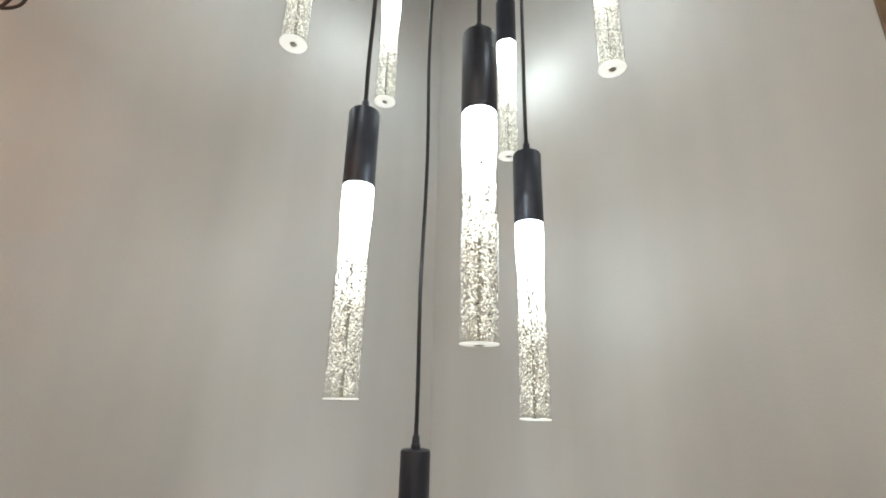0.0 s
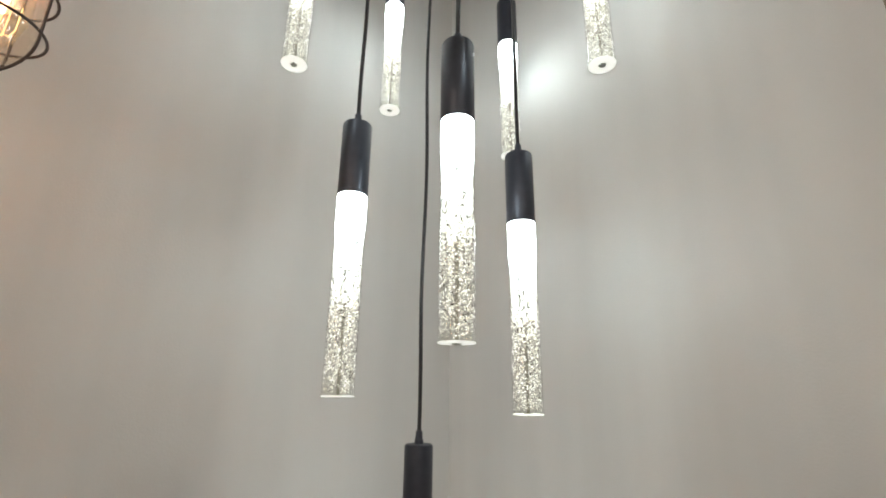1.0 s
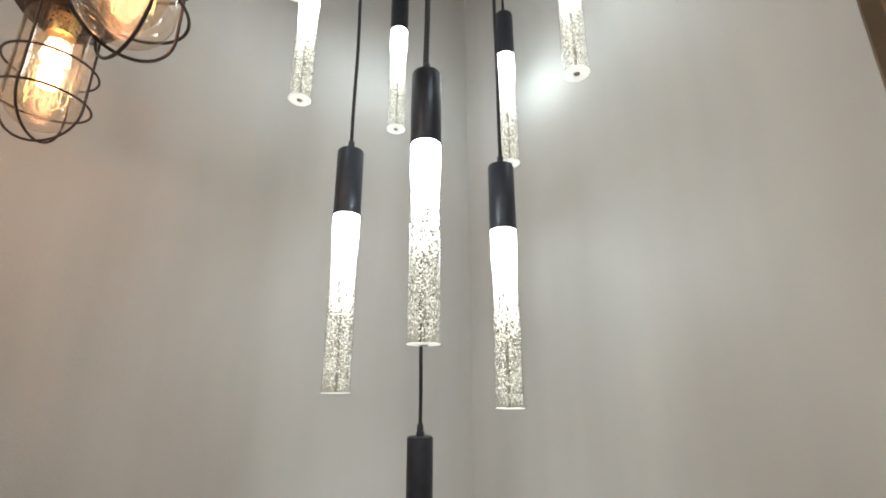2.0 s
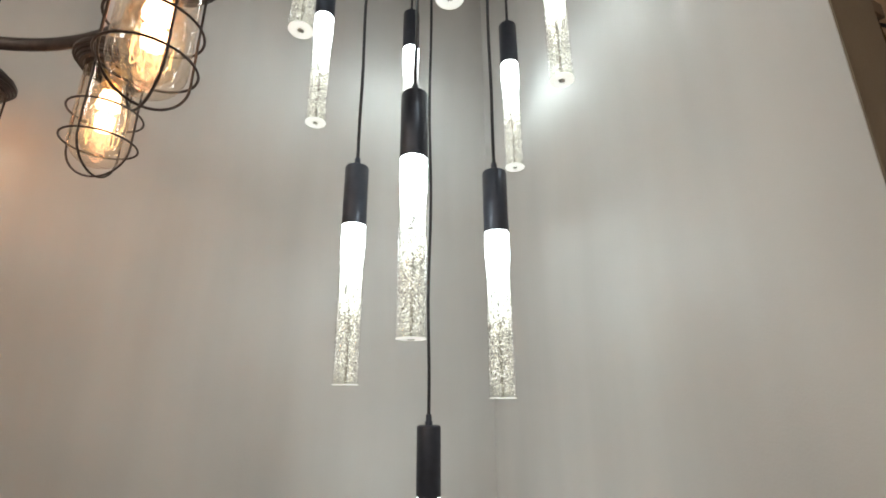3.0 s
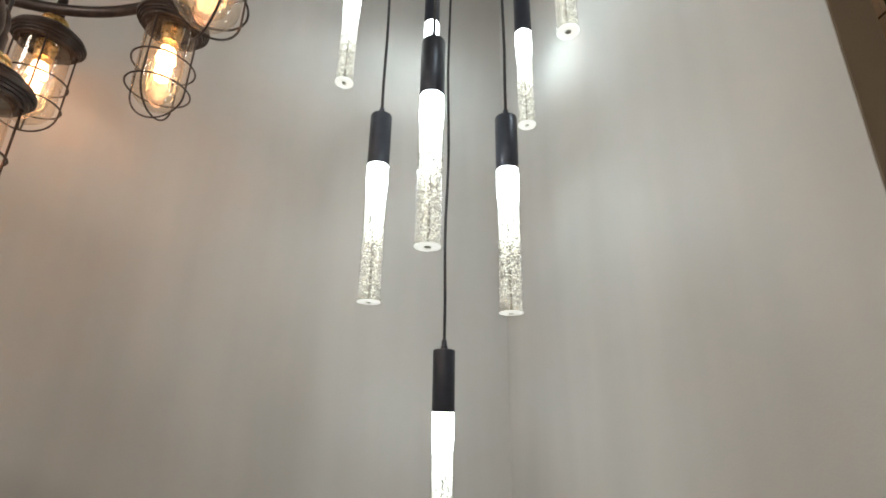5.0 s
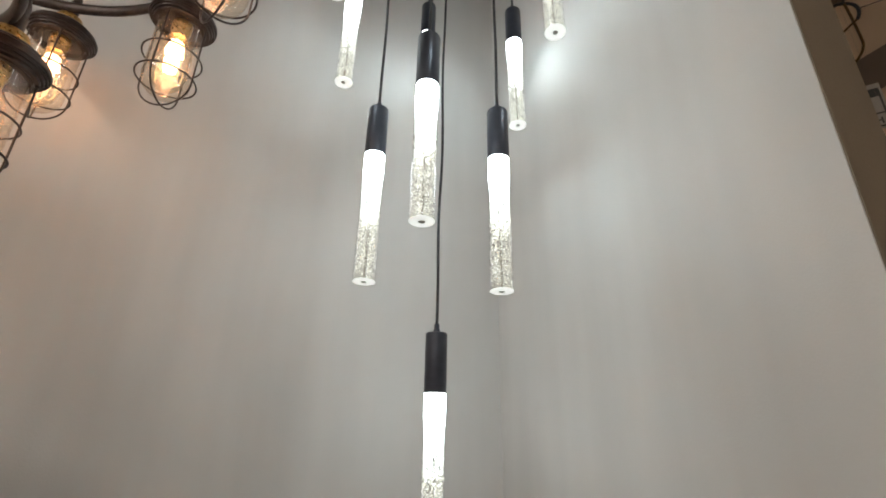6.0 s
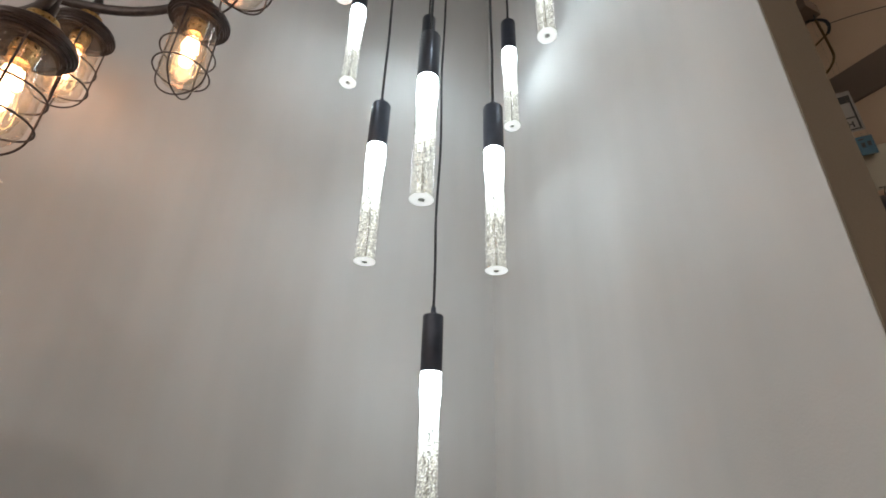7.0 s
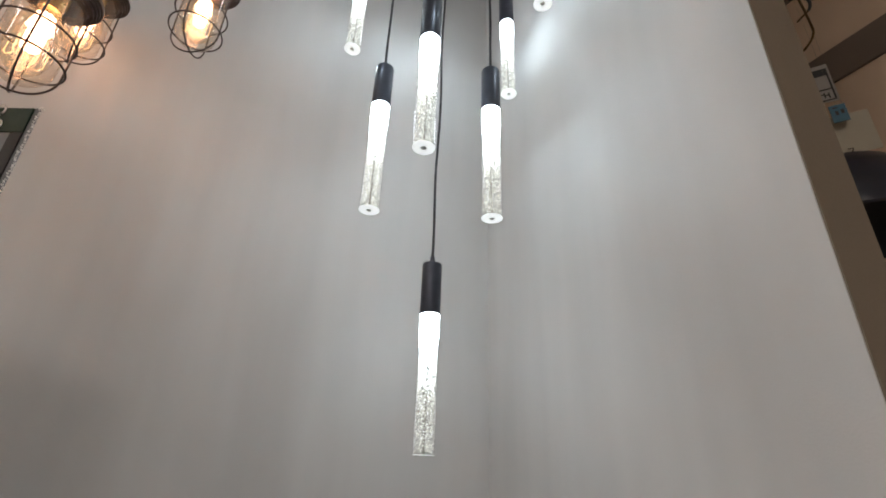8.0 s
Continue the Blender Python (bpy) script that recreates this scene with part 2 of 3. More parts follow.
# ---- pendant cluster ----
def seed_mesh():
    """Air seeds in one rod: short bent threads of uneven thickness, most of them near the skin."""
    rnd = random.Random(7)
    vs, fs = [], []
    for i in range(2000):
        z = 0.005 + rnd.random() * CRYSTAL * 0.80
        a = rnd.uniform(0, 2 * math.pi)
        r = 0.0195 - 0.012 * rnd.random() ** 2.2
        long = rnd.choice((0.0, 0.001, 0.002, 0.003, 0.0045))
        thick = rnd.uniform(0.00028, 0.00062) if long else rnd.uniform(0.0004, 0.0010)
        way = rnd.gauss(0, 0.75)
        steps = 4
        k = len(vs)
        for n in range(steps):
            f = n / (steps - 1)
            w = thick * (0.45 + 2.2 * f * (1 - f)) * rnd.uniform(0.75, 1.25)
            rr = r + rnd.uniform(-0.0003, 0.0003)
            c = Vector((rr * math.cos(a), rr * math.sin(a), z))
            out = Vector((math.cos(a), math.sin(a), 0))
            along = Vector((-math.sin(a) * math.cos(way), math.cos(a) * math.cos(way), math.sin(way)))
            side = out.cross(along)
            vs += [c + side * w, c + out * w * 0.6, c - side * w, c - out * w * 0.6]
            step = (long + 0.0008) / (steps - 1)
            a += step * math.cos(way) / r
            z += step * math.sin(way)
            way += rnd.gauss(0, 0.8)
        for n in range(steps - 1):
            for q in range(4):
                p = (q + 1) % 4
                fs.append([k + 4 * n + q, k + 4 * n + p, k + 4 * n + 4 + p, k + 4 * n + 4 + q])
        fs.append([k + 3, k + 2, k + 1, k])
        e = k + 4 * (steps - 1)
        fs.append([e, e + 1, e + 2, e + 3])
    me = bpy.data.meshes.new("seeds")
    me.from_pydata([tuple(v) for v in vs], [], fs)
    me.materials.append(SEEDS)
    return me


def fleck_mesh():
    """Flat flecks painted dark under the rod's skin, thinning out towards the lamp head."""
    rnd = random.Random(23)
    vs, fs = [], []
    count = 0
    while count < 1100:
        h = rnd.uniform(0.02, 0.78)
        if rnd.random() > min(0.12 + 2.1 * h, 1.0, (0.79 - h) * 5.0):
            continue
        count += 1
        z, a = h * CRYSTAL, rnd.uniform(0, 2 * math.pi)
        r = rnd.uniform(0.0196, 0.0201)
        s = rnd.choice((0.0003, 0.0004, 0.0005, 0.0007, 0.0010)) * (1.35 if h > 0.4 else 1.0)
        tall, turn = rnd.uniform(0.8, 2.6), rnd.gauss(0, 0.7)
        k = len(vs)
        for n in range(6):
            b = n * math.pi / 3
            u, v = s * math.cos(b) * rnd.uniform(0.7, 1.2), s * tall * math.sin(b) * rnd.uniform(0.7, 1.2)
            u, v = u * math.cos(turn) - v * math.sin(turn), u * math.sin(turn) + v * math.cos(turn)
            vs.append((r * math.cos(a + u / r), r * math.sin(a + u / r), z + v))
        vs.append(((r + 0.0002) * math.cos(a), (r + 0.0002) * math.sin(a), z))
        vs.append(((r - 0.0003) * math.cos(a), (r - 0.0003) * math.sin(a), z))
        for n in range(6):
            fs.append([k + n, k + (n + 1) % 6, k + 6])
            fs.append([k + (n + 1) % 6, k + n, k + 7])
    me = bpy.data.meshes.new("air_pockets")
    me.from_pydata(vs, [], fs)
    me.materials.append(FLECKS)
    return me


CAP = 0.115
R = 0.0213


def pendant_light():
    """One pendant; its base is the crystal's lower end. The cord is added singly."""
    root = thing("pendant_light", (0, 0, 0), "lit seeded crystal rod pendant with black metal cap on black cord", "pendant light", "rod pendants of the cluster")
    crystal = part("crystal_rod", lathe([(0, 0.0), (R, 0.0), (R, 0.0012), (R - 0.0006, 0.0018), (R - 0.0006, CRYSTAL), (0, CRYSTAL)], 48), CLEAR, root, "clear seeded crystal rod")
    crystal.visible_shadow = False
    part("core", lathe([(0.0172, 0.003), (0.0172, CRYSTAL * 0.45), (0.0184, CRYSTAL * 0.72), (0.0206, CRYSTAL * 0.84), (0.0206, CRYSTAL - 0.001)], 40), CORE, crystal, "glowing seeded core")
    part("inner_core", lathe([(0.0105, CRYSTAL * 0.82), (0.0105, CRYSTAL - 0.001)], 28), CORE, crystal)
    part("bore", lathe([(0, 0.001), (0.0022, 0.001), (0.0022, CRYSTAL * 0.45), (0, CRYSTAL * 0.45)], 12), BORE, crystal, "slim grey central channel")
    seeds = new("seeds", seed_mesh())
    seeds.parent = crystal
    tagged(seeds, "tiny bright air seeds in the crystal", "", "", "stuff")
    flecks = new("air_pockets", fleck_mesh())
    flecks.parent = crystal
    tagged(flecks, "tiny air pockets with the refracted dark painted into their colour", "", "", "stuff")
    part("end_face", lathe([(0.0062, -0.0003), (R - 0.0008, -0.0003), (R - 0.0004, 0.0003), (R - 0.0008, 0.0009), (0.0062, 0.0009), (0.0062, -0.0003)], 40), END_FACE, crystal, "polished bright end face")
    part("end_plug", lathe([(0, 0.0005), (0.0032, 0.0004), (0.0036, -0.0012), (0.0055, -0.0016), (0.0062, -0.0008), (0.0062, 0.002)], 24), STEEL, crystal, "small steel end plug")
    beam = bpy.data.lights.new("led", "SPOT")
    beam.energy, beam.color, beam.spot_size, beam.spot_blend, beam.shadow_soft_size = LED_WATTS, (0.80, 0.95, 1.0), radians(104), 1.0, 0.014
    led = new("led", beam)
    led.location = (0, 0, -0.008)
    led.parent = root
    c = CRYSTAL
    part("cap", lathe([(0, c), (R, c), (R + 0.0002, c + 0.001), (R + 0.0002, c + CAP - 0.0035), (R - 0.0008, c + CAP - 0.001), (R - 0.003, c + CAP), (0, c + CAP)], 56), BLACK, root, "satin black metal cap")
    part("cap_ring", lathe([(R + 0.0004, c + 0.0035), (R + 0.0007, c + 0.0042), (R + 0.0004, c + 0.005)], 56), BLACK, root)
    part("cord_grip", lathe([(0, c + CAP - 0.001), (0.0068, c + CAP - 0.001), (0.0068, c + CAP + 0.006), (0.0055, c + CAP + 0.0075), (0.0052, c + CAP + 0.017), (0.004, c + CAP + 0.019), (0, c + CAP + 0.019)], 24), BLACK, root)
    return root


CANOPY = (-0.43, 0.43, TOP)
# x, y, height of the crystal's lower end
PENDANTS = [
    (-0.314, 0.364, 1.647),
    (-0.485, 0.315, 1.589),
    (-0.366, 0.536, 1.568),
    (-0.536, 0.481, 1.134),
    (-0.666, 0.478, 2.163),
    (-0.597, 0.246, 2.117),
    (-0.500, 0.670, 2.054),
    (-0.250, 0.609, 2.090),
    (-0.403, 0.187, 2.170),
    (-0.190, 0.369, 2.114),
]


def add_cord(owner, x, y, z, k):
    """Hanging cable with the small waves that new cable keeps."""
    rnd = random.Random(40 + k)
    low, high = z + CRYSTAL + CAP + 0.017, TOP - 0.03
    n = 40
    p1, p2, amp = rnd.uniform(0, 6), rnd.uniform(0, 6), rnd.uniform(0.0016, 0.0034)
    pts = []
    for i in range(n + 1):
        f = i / n
        hold = min(1.0, f * 8, (1 - f) * 8)
        zz = low + f * (high - low)
        pts.append((hold * amp * math.sin(zz * 17 + p1), hold * amp * math.sin(zz * 13 + p2), zz - z))
    part("cord", tube(pts, 0.0031, 8), CORD, owner, "thin black hanging cable")


first = pendant_light()
for k, (x, y, z) in enumerate(PENDANTS):
    turn = pose(x, y, z, 0, 0, k * 47.0)
    if k:
        ob = copy_thing(first, turn)
    else:
        ob = first
pendants = [first] + [o for o in scene.objects if o.name.startswith("pendant_light.") and o.parent is None]
first.matrix_world = pose(*PENDANTS[0])
for k, (ob, (x, y, z)) in enumerate(zip(pendants, PENDANTS)):
    add_cord(ob, x, y, z, k)

canopy = thing("ceiling_canopy", CANOPY, "round black metal ceiling plate holding the pendant cords", "ceiling canopy")
part("plate", lathe([(0, -0.035), (0.33, -0.035), (0.335, -0.03), (0.335, 0.0), (0, 0.0)], 64), BLACK, canopy)


# ---- ring chandelier with caged lamps ----
def cage_lamp():
    """A caged jar lamp; its base point is the middle of the cap's rim."""
    root = thing("cage_lamp", (0, 0, 0), "lit amber glass jar lamp in a dark bronze wire cage", "cage lamp", "caged lamps on the rings")
    part("cap", lathe([(0, -0.006), (0.0455, -0.006), (0.046, -0.0170), (0.0525, -0.0175), (0.0530, -0.0130), (0.0565, -0.0128), (0.0570, -0.0085), (0.0600, -0.0082), (0.0605, -0.0045), (0.0625, -0.0050), (0.0640, -0.003), (0.0640, 0.003), (0.062, 0.0065), (0.0595, 0.007),
                       (0.0595, 0.011), (0.056, 0.014), (0.052, 0.0145), (0.051, 0.019), (0.046, 0.024), (0.032, 0.029), (0.022, 0.032), (0, 0.032)], 56), BRONZE, root, "stepped dark bronze cap")
    part("collar", lathe([(0, 0.032), (0.023, 0.032), (0.027, 0.036), (0.027, 0.041), (0.020, 0.044), (0.024, 0.048), (0.023, 0.053), (0.016, 0.057), (0, 0.057)], 40), BRASS, root, "aged brass collar")
    jr = 0.0435
    prof = [(jr, -0.010), (jr, -0.145)]
    prof += [(jr * math.cos(a), -0.150 - 0.046 * math.sin(a)) for a in [math.pi / 2 * i / 10 for i in range(11)]]
    jar = part("glass_jar", lathe(prof, 48), AMBER, root, "amber tinted clear glass jar")
    jar.visible_shadow = False
    part("jar_lip", tube([(0.0445 * math.cos(2 * math.pi * i / 48), 0.0445 * math.sin(2 * math.pi * i / 48), -0.0185) for i in range(48)], 0.0012, 6, True), BRONZE, root, "thin bronze rim")
    part("socket", lathe([(0, -0.008), (0.019, -0.008), (0.019, -0.016), (0.0175, -0.018), (0.019, -0.020), (0.0175, -0.023), (0.019, -0.026), (0.0165, -0.03), (0.0165, -0.045), (0, -0.045)], 32), BRASS, root, "brass bulb socket")
    bp = [(0.0145, -0.038), (0.017, -0.046), (0.025, -0.060), (0.0315, -0.080), (0.034, -0.104), (0.033, -0.134), (0.027, -0.160), (0.016, -0.174), (0.0, -0.179)]
    bulb = part("bulb", lathe(bp, 36), BULB_GLASS, root, "amber filament bulb")
    bulb.visible_shadow = False
    for i in range(8):
        a = 2 * math.pi * i / 8
        b = a + 0.39
        part("filament", tube([(0.009 * math.cos(a), 0.009 * math.sin(a), -0.058), (0.0145 * math.cos(b), 0.0145 * math.sin(b), -0.088)], 0.0044, 8), FILAMENT, bulb, "white-hot filament")
        part("filament", tube([(0.0105 * math.cos(a), 0.0105 * math.sin(a), -0.102), (0.0085 * math.cos(b), 0.0085 * math.sin(b), -0.130)], 0.0040, 8), FILAMENT, bulb, "white-hot filament")
    # Added wires that glow where the glass would mirror the filament.
    for i in range(14):
        b = 2 * math.pi * i / 14
        r0 = 0.017 + 0.004 * (i % 3)
        part("support_wire", tube([(r0 * math.cos(b), r0 * math.sin(b), -0.112 - 0.006 * (i % 4)), (r0 * math.cos(b), r0 * math.sin(b), -0.146 - 0.005 * (i % 2))], 0.0004 + 0.0002 * (i % 2), 5), GLINT, bulb, "thin gold wire glowing in place of a filament glint")
        if i % 2:
            part("wire_hook", tube([(r0 * math.cos(b), r0 * math.sin(b), -0.149), ((r0 - 0.004) * math.cos(b + 0.2), (r0 - 0.004) * math.sin(b + 0.2), -0.157), ((r0 - 0.009) * math.cos(b + 0.5), (r0 - 0.009) * math.sin(b + 0.5), -0.153)], 0.0006, 6), GLINT, bulb, "curled gold wire glowing in place of a filament glint")
    part("stem", lathe([(0, -0.045), (0.005, -0.045), (0.0035, -0.06), (0.002, -0.10), (0, -0.105)], 12), BULB_GLASS, bulb)
    w, rr = 0.0017, 0.0505
    for k in range(2):
        pts = [(rr, 0, -0.012), (rr, 0, -0.156)] + [(rr * math.cos(a), 0, -0.156 - 0.054 * math.sin(a)) for a in [math.pi * i / 20 for i in range(1, 20)]] + [(-rr, 0, -0.156), (-rr, 0, -0.012)]
        m = pose(0, 0, -0.0035 * k, 0, 0, 90 * k + 20)
        part("cage_wire", tube([m @ Vector(p) for p in pts], w, 8), BRONZE, root)
    for z in (-0.100, -0.154):
        part("cage_ring", tube([((rr + 0.0033) * math.cos(2 * math.pi * i / 48), (rr + 0.0033) * math.sin(2 * math.pi * i / 48), z) for i in range(48)], w, 8, True), BRONZE, root)
    for k in range(4):
        a = radians(90 * k + 20)
        part("screw", lathe([(0, -0.021), (0.003, -0.021), (0.0034, -0.0165), (0, -0.0165)], 10), BRONZE, root).location = (rr * math.cos(a), rr * math.sin(a), 0)
    return root


# each tier: height of the ring bar, radius, lamp count, angle of the first lamp
TIERS = [(2.202, 0.430, 9, 169.4), (1.910, 0.210, 4, 131.0)]
RING_C = (-0.292, -0.430)
chandelier = thing("ring_chandelier", (RING_C[0], RING_C[1], TOP), "dark bronze two-tier ring chandelier frame hung on cables", "chandelier")
part("ceiling_plate", lathe([(0, -0.03), (0.46, -0.03), (0.465, -0.02), (0.465, 0), (0, 0)], 64), BRONZE, chandelier)
lamp = None
for ring_z, ring_r, count, start in TIERS:
    drop = ring_z - TOP
    bar_r = ring_r - 0.010
    part("ring_bar", tube([(bar_r * math.cos(2 * math.pi * i / 96), bar_r * math.sin(2 * math.pi * i / 96), drop) for i in range(96)], 0.0138, 12, True, None, 0.6), BRONZE, chandelier, "dark bronze ring bar")
    for k in range(count):
        a = radians(start - 360 / count * k)
        x, y = ring_r * math.cos(a), ring_r * math.sin(a)
        dx, dy, low = (0.0075, 0.013, 0.019) if (count == 9 and k == 2) else (0.0, 0.0, 0.0)
        x, y = x + dx, y + dy
        where = pose(RING_C[0] + x, RING_C[1] + y, ring_z - 0.076 - low, 0, 0, -40.0 * k)
        if lamp is None:
            lamp = cage_lamp()
            lamp.matrix_world = where
        else:
            copy_thing(lamp, where)
        part("lamp_stem", lathe([(0, drop - 0.027 - low), (0.011, drop - 0.027 - low), (0.0115, drop + 0.012), (0.009, drop + 0.018), (0.009, drop + 0.034), (0.0045, drop + 0.052), (0, drop + 0.052)], 20), BRONZE, chandelier).location = (x, y, 0)
        part("cable", tube([(x, y, drop + 0.045), (x * 1.004, y * 1.004, drop * 0.5), (x, y, 0.0)], 0.003, 8), CORD, chandelier)


# ---- unseen ceiling panels added as fill light ----
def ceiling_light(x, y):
    root = thing("ceiling_light", (x, y, TOP), "square unseen panel added on the ceiling as fill light", "ceiling light", "showroom ceiling lights")
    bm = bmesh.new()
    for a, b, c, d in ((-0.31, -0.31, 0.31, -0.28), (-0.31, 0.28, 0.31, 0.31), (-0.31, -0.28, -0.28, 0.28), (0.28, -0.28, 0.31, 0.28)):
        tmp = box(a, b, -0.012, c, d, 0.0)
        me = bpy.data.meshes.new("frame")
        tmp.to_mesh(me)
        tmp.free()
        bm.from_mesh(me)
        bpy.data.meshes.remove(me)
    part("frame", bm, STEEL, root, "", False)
    part("diffuser", box(-0.28, -0.28, -0.008, 0.28, 0.28, 0.0), FILL_PANEL, root, "", False)
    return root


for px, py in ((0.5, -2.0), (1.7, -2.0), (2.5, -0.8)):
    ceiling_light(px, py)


# ---- bay behind the partition ----
INK = painted("black_print", (0.03, 0.028, 0.026), 0.6, 0.1)
CARD = painted("white_card", (0.36, 0.325, 0.28), 0.6, 0.08)
PAPER = painted("cream_card", (0.46, 0.40, 0.29), 0.65, 0.05)
BLUE = painted("blue_card", (0.045, 0.13, 0.185), 0.5, 0.08)
NAVY = metal("navy_enamel", (0.018, 0.020, 0.030), 0.3, 0.0, 0.15, 0.0)
GOLD = metal("dull_gold", (0.15, 0.095, 0.035), 0.45)

slab("beam", BROWN, (CORNER_X, 1.858, 2.386, 1.6, 1.87, 2.519), "dark brown board along the far wall", 0.002)


slab("rail", BROWN, (CORNER_X, 1.335, 2.378, -0.080, 1.40, 2.415), "dark brown hanging rail for lamps and cards", 0.002)


def hung_card(corner, turn, width, height, material, label):
    """A card hung from the rail by a thread; corner is its lower outer corner."""
    root = thing("price_card", corner, label, "price card", "cards hung in the bay")
    root.matrix_world = pose(*corner, 0, 0, turn)
    card = part("card", box(-width, -0.0008, 0, 0, 0.0008, height, 0.0004), material, root, "", False)
    mid = -width / 2
    part("thread", tube([(mid, 0.0, height - 0.001), (mid, 0.001, 2.379 - corner[2])], 0.00015, 6), BROWN, root)
    return root, card


def bar(parent, x0, z0, x1, z1, material):
    part("print_bar", box(x0, -0.0016, z0, x1, -0.0007, z1), material, parent, "", False)


root, card = hung_card((-0.094, 1.402, 1.998), 36, 0.075, 0.121, CARD, "white card with black printed frame, hung from a rail")
bar(card, -0.072, 0.085, -0.0045, 0.107, INK)
bar(card, -0.0085, 0.004, -0.0045, 0.085, INK)
bar(card, -0.042, 0.038, -0.0085, 0.042, INK)
bar(card, -0.042, 0.004, -0.0085, 0.008, INK)
bar(card, -0.042, 0.008, -0.0385, 0.038, INK)
for x0, z0, x1, z1 in ((-0.034, 0.024, -0.028, 0.027), (-0.028, 0.014, -0.025, 0.030), (-0.025, 0.020, -0.019, 0.023), (-0.019, 0.012, -0.016, 0.029)):
    bar(card, x0, z0, x1, z1, INK)
root, card = hung_card((-0.072, 1.350, 1.898), 36, 0.032, 0.050, BLUE, "blue card with dark print, hung from a rail")
bar(card, -0.023, 0.020, -0.017, 0.032, INK)
bar(card, -0.012, 0.022, -0.006, 0.034, INK)
bar(card, -0.026, 0.040, -0.016, 0.043, INK)
root, card = hung_card((-0.050, 1.388, 1.816), 33, 0.078, 0.112, PAPER, "blank cream card, hung from a rail")

shade = thing("dome_pendant", (-0.115, 1.22, 1.566), "unlit dark navy enamel dome pendant lamp", "pendant light")
part("shade", lathe([(0.172, 0.0), (0.175, 0.004), (0.170, 0.05), (0.155, 0.10), (0.125, 0.135), (0.08, 0.155), (0.03, 0.165), (0.03, 0.19), (0, 0.19), (0, 0.185), (0.026, 0.185), (0.026, 0.160), (0.078, 0.150), (0.12, 0.130), (0.15, 0.096), (0.166, 0.048), (0.171, 0.002), (0.172, 0.0)], 56), NAVY, shade)
part("cord", tube([(0, 0, 0.188), (0.002, 0, 0.7), (0, 0, 1.6)], 0.003, 8), CORD, shade)
part("hook", tube([(0.058, 0.03, 0.150), (0.058, 0.03, 0.192), (0.062, 0.03, 0.203), (0.053, 0.03, 0.206)], 0.0012, 6), BRONZE, shade, "small dark wire hook")

curl = thing("curled_pendant", (-0.10, 1.39, 2.378), "unlit lamp of curled black and dull gold tubes", "pendant light")


def bend(a, b, c, n=14):
    """A smooth bow from a by b to c."""
    a, b, c = Vector(a), Vector(b), Vector(c)
    return [a.lerp(b, i / n).lerp(b.lerp(c, i / n), i / n) for i in range(n + 1)]


part("black_tube", tube(bend((-0.012, 0, 0.002), (0.012, 0, -0.012), (0.024, 0, -0.035)) + bend((0.024, 0, -0.035), (0.034, 0, -0.062), (0.019, 0, -0.078))[1:], 0.0040, 10), CORD, curl, "curled black tube")
part("loop", tube(bend((0.019, 0, -0.078), (0.010, 0, -0.080), (-0.014, 0, -0.088)), 0.0026, 8), GOLD, curl)
part("gold_tube", tube(bend((0.010, -0.007, -0.022), (0.014, -0.007, -0.080), (0.015, -0.007, -0.148)) + bend((0.015, -0.007, -0.148), (0.014, -0.007, -0.180), (-0.024, -0.004, -0.193))[1:], 0.0030, 10), GOLD, curl, "bent dull gold tube")
part("arm", tube(bend((0.028, 0, -0.052), (0.07, 0.03, -0.048), (0.13, 0.085, -0.052)), 0.0011, 8), BRONZE, curl, "slim bronze arm")
part("hanger", tube([(0.010, -0.007, -0.022), (0.010, -0.004, 0.002)], 0.0026, 8), CORD, curl)

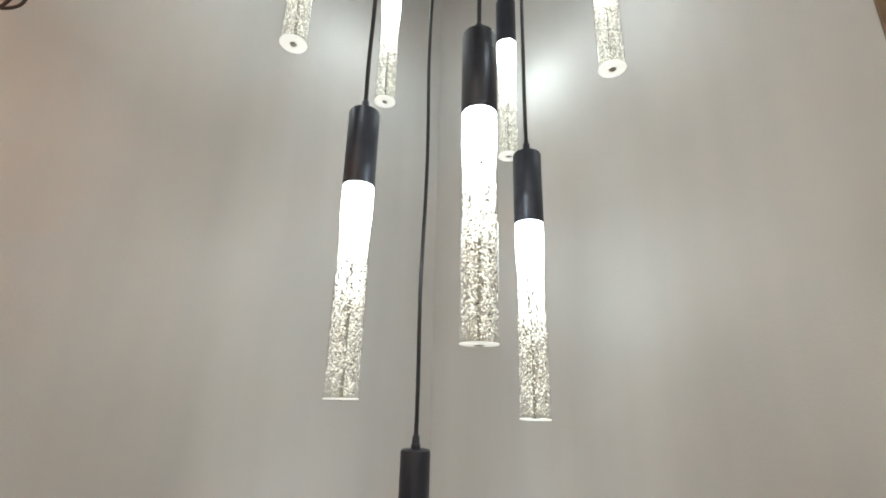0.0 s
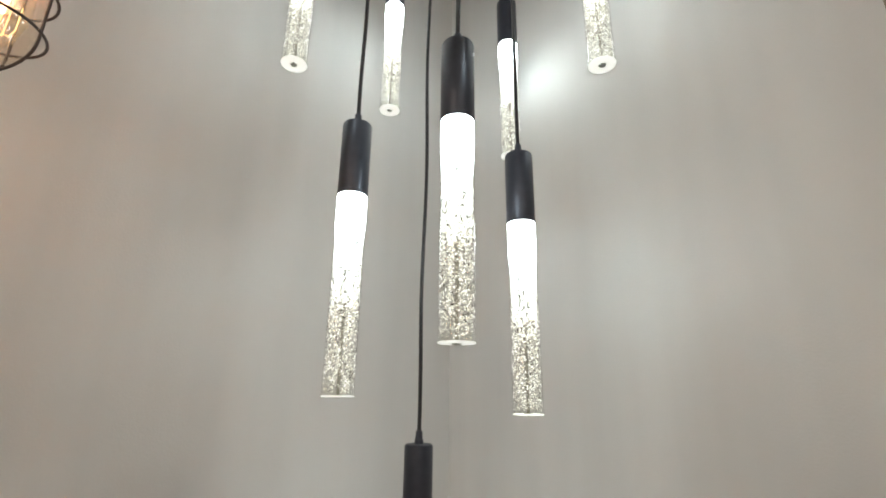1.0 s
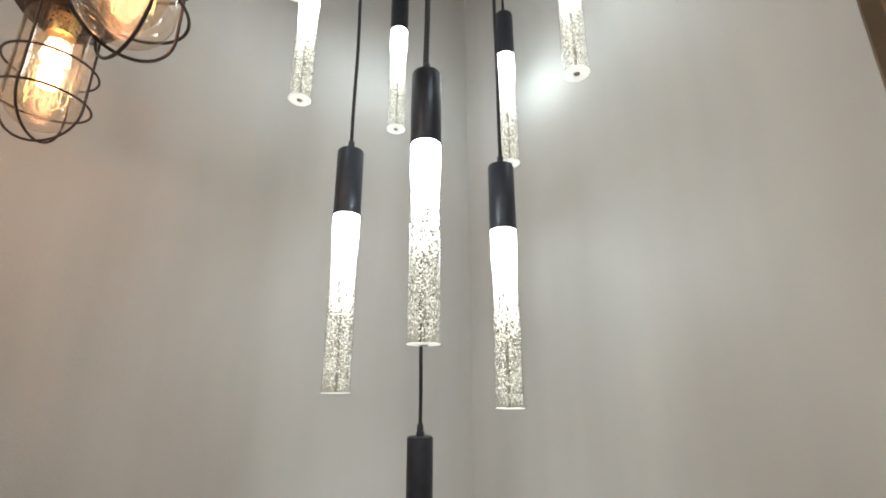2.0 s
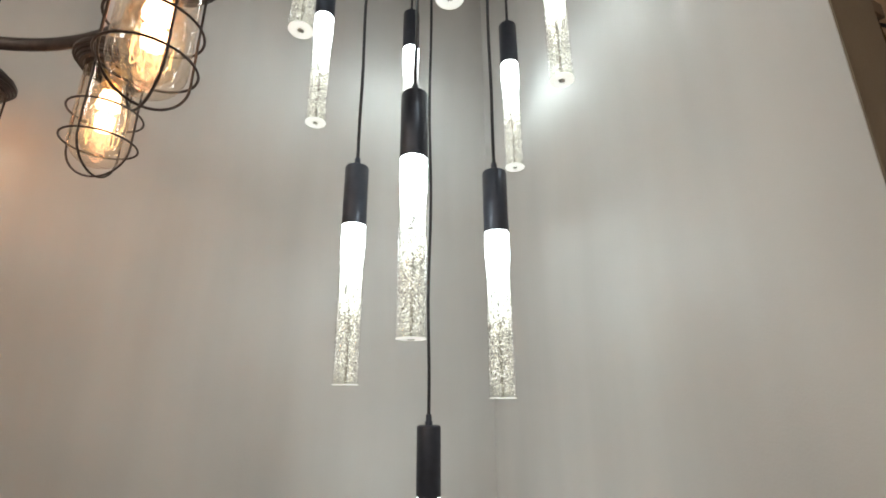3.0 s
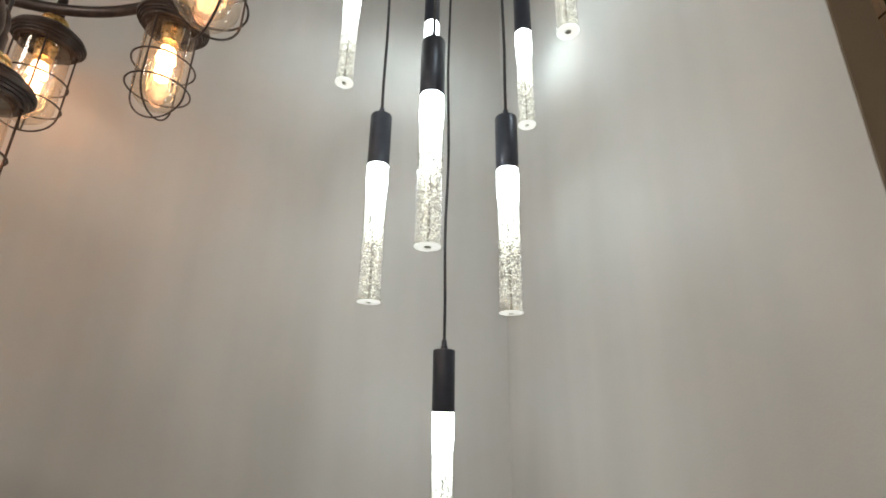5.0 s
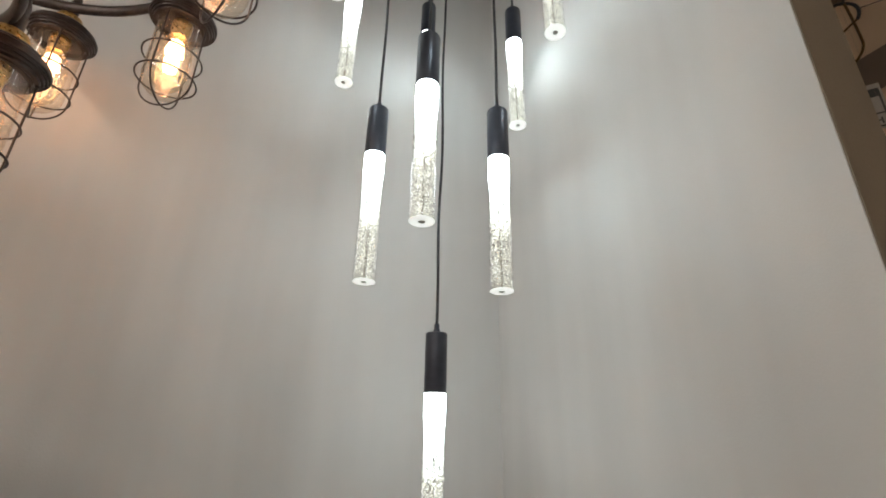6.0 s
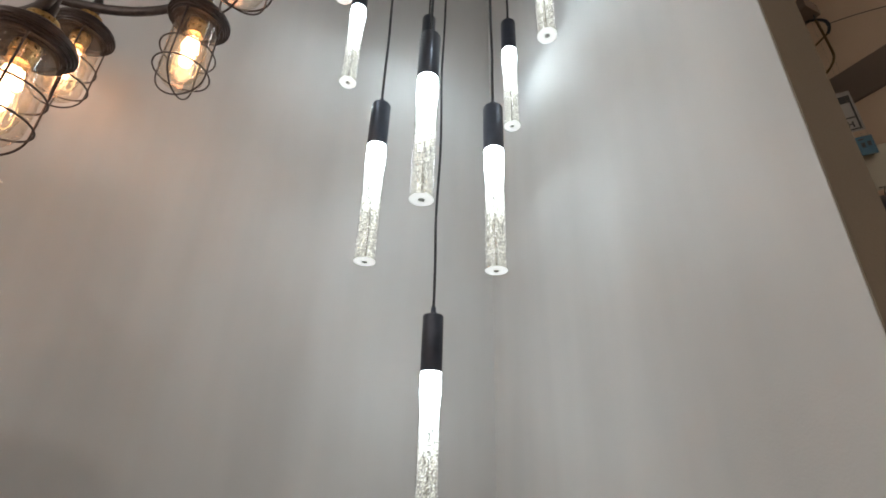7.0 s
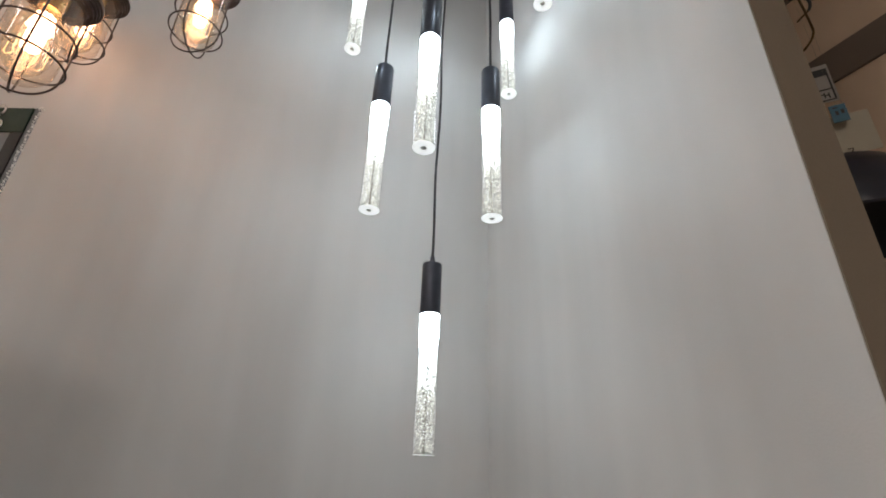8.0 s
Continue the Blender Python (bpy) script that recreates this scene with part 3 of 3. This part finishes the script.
# ---- display board by the chandelier ----
GREEN = painted("dark_green_print", (0.009, 0.032, 0.016), 0.6, 0.2, 60)
GREY = painted("grey_print", (0.20, 0.205, 0.205), 0.4, 0.06)
SILVER = metal("glittering_silver_trim", (0.80, 0.79, 0.75), 0.3, 0.35)
board = thing("display_board", (-0.331, -0.170, 0.0), "tall printed display board with dark green header and glittering silver edge", "display board")
board.matrix_world = pose(-0.331, -0.170, 0.0, 0, 0, -115.0)
bw, bt, bb = 0.42, 1.540, 0.35
part("panel", box(0.002, 0.005, bb, bw, 0.010, bt - 0.004, 0.001), GREY, board, "", False)
part("header", box(0.006, 0.010, bt - 0.044, bw - 0.004, 0.0125, bt - 0.006), GREEN, board, "dark green header", False)
part("side_stripe", box(0.006, 0.010, bb + 0.01, 0.022, 0.0120, bt - 0.045), INK, board, "dark side stripe", False)
rnd = random.Random(5)
bm = bmesh.new()
z = bb
while z < bt:
    for side in (0.0, bw):
        m = Matrix.LocRotScale((side + rnd.uniform(-0.001, 0.001), 0.0095 + rnd.uniform(-0.0015, 0.0015), z), Euler((rnd.random() * 3, rnd.random() * 3, 0)), (0.0015, 0.0015, 0.0024))
        bmesh.ops.create_icosphere(bm, subdivisions=1, radius=1, matrix=m)
    z += 0.0040
x = 0.0
while x < bw:
    m = Matrix.LocRotScale((x, 0.006 + rnd.uniform(-0.002, 0.002), bt - 0.002), Euler((rnd.random() * 3, rnd.random() * 3, 0)), (0.0013, 0.0013, 0.0016))
    bmesh.ops.create_icosphere(bm, subdivisions=1, radius=1, matrix=m)
    x += 0.0036
part("bead_trim", bm, SILVER, board, "glittering silver bead trim", False)
for k in range(5):
    c = Vector((0.049 + 0.005 * math.sin(k * 2.1), 0.0135, bt - 0.010 - 0.012 * k))
    part("print_curl", tube([c + Vector((0.007 * math.cos(a), 0, 0.008 * math.sin(a))) for a in [0.4 * i + k for i in range(11)]], 0.0011, 6), SILVER, board, "pale curl on the board")
for side in (0.05, bw - 0.05):
    part("leg", box(side - 0.012, 0.0, 0.01, side + 0.012, 0.014, bb), STEEL, board, "", False)
part("foot", box(0.0, -0.12, 0.0, bw, 0.12, 0.012, 0.003), STEEL, board, "", False)
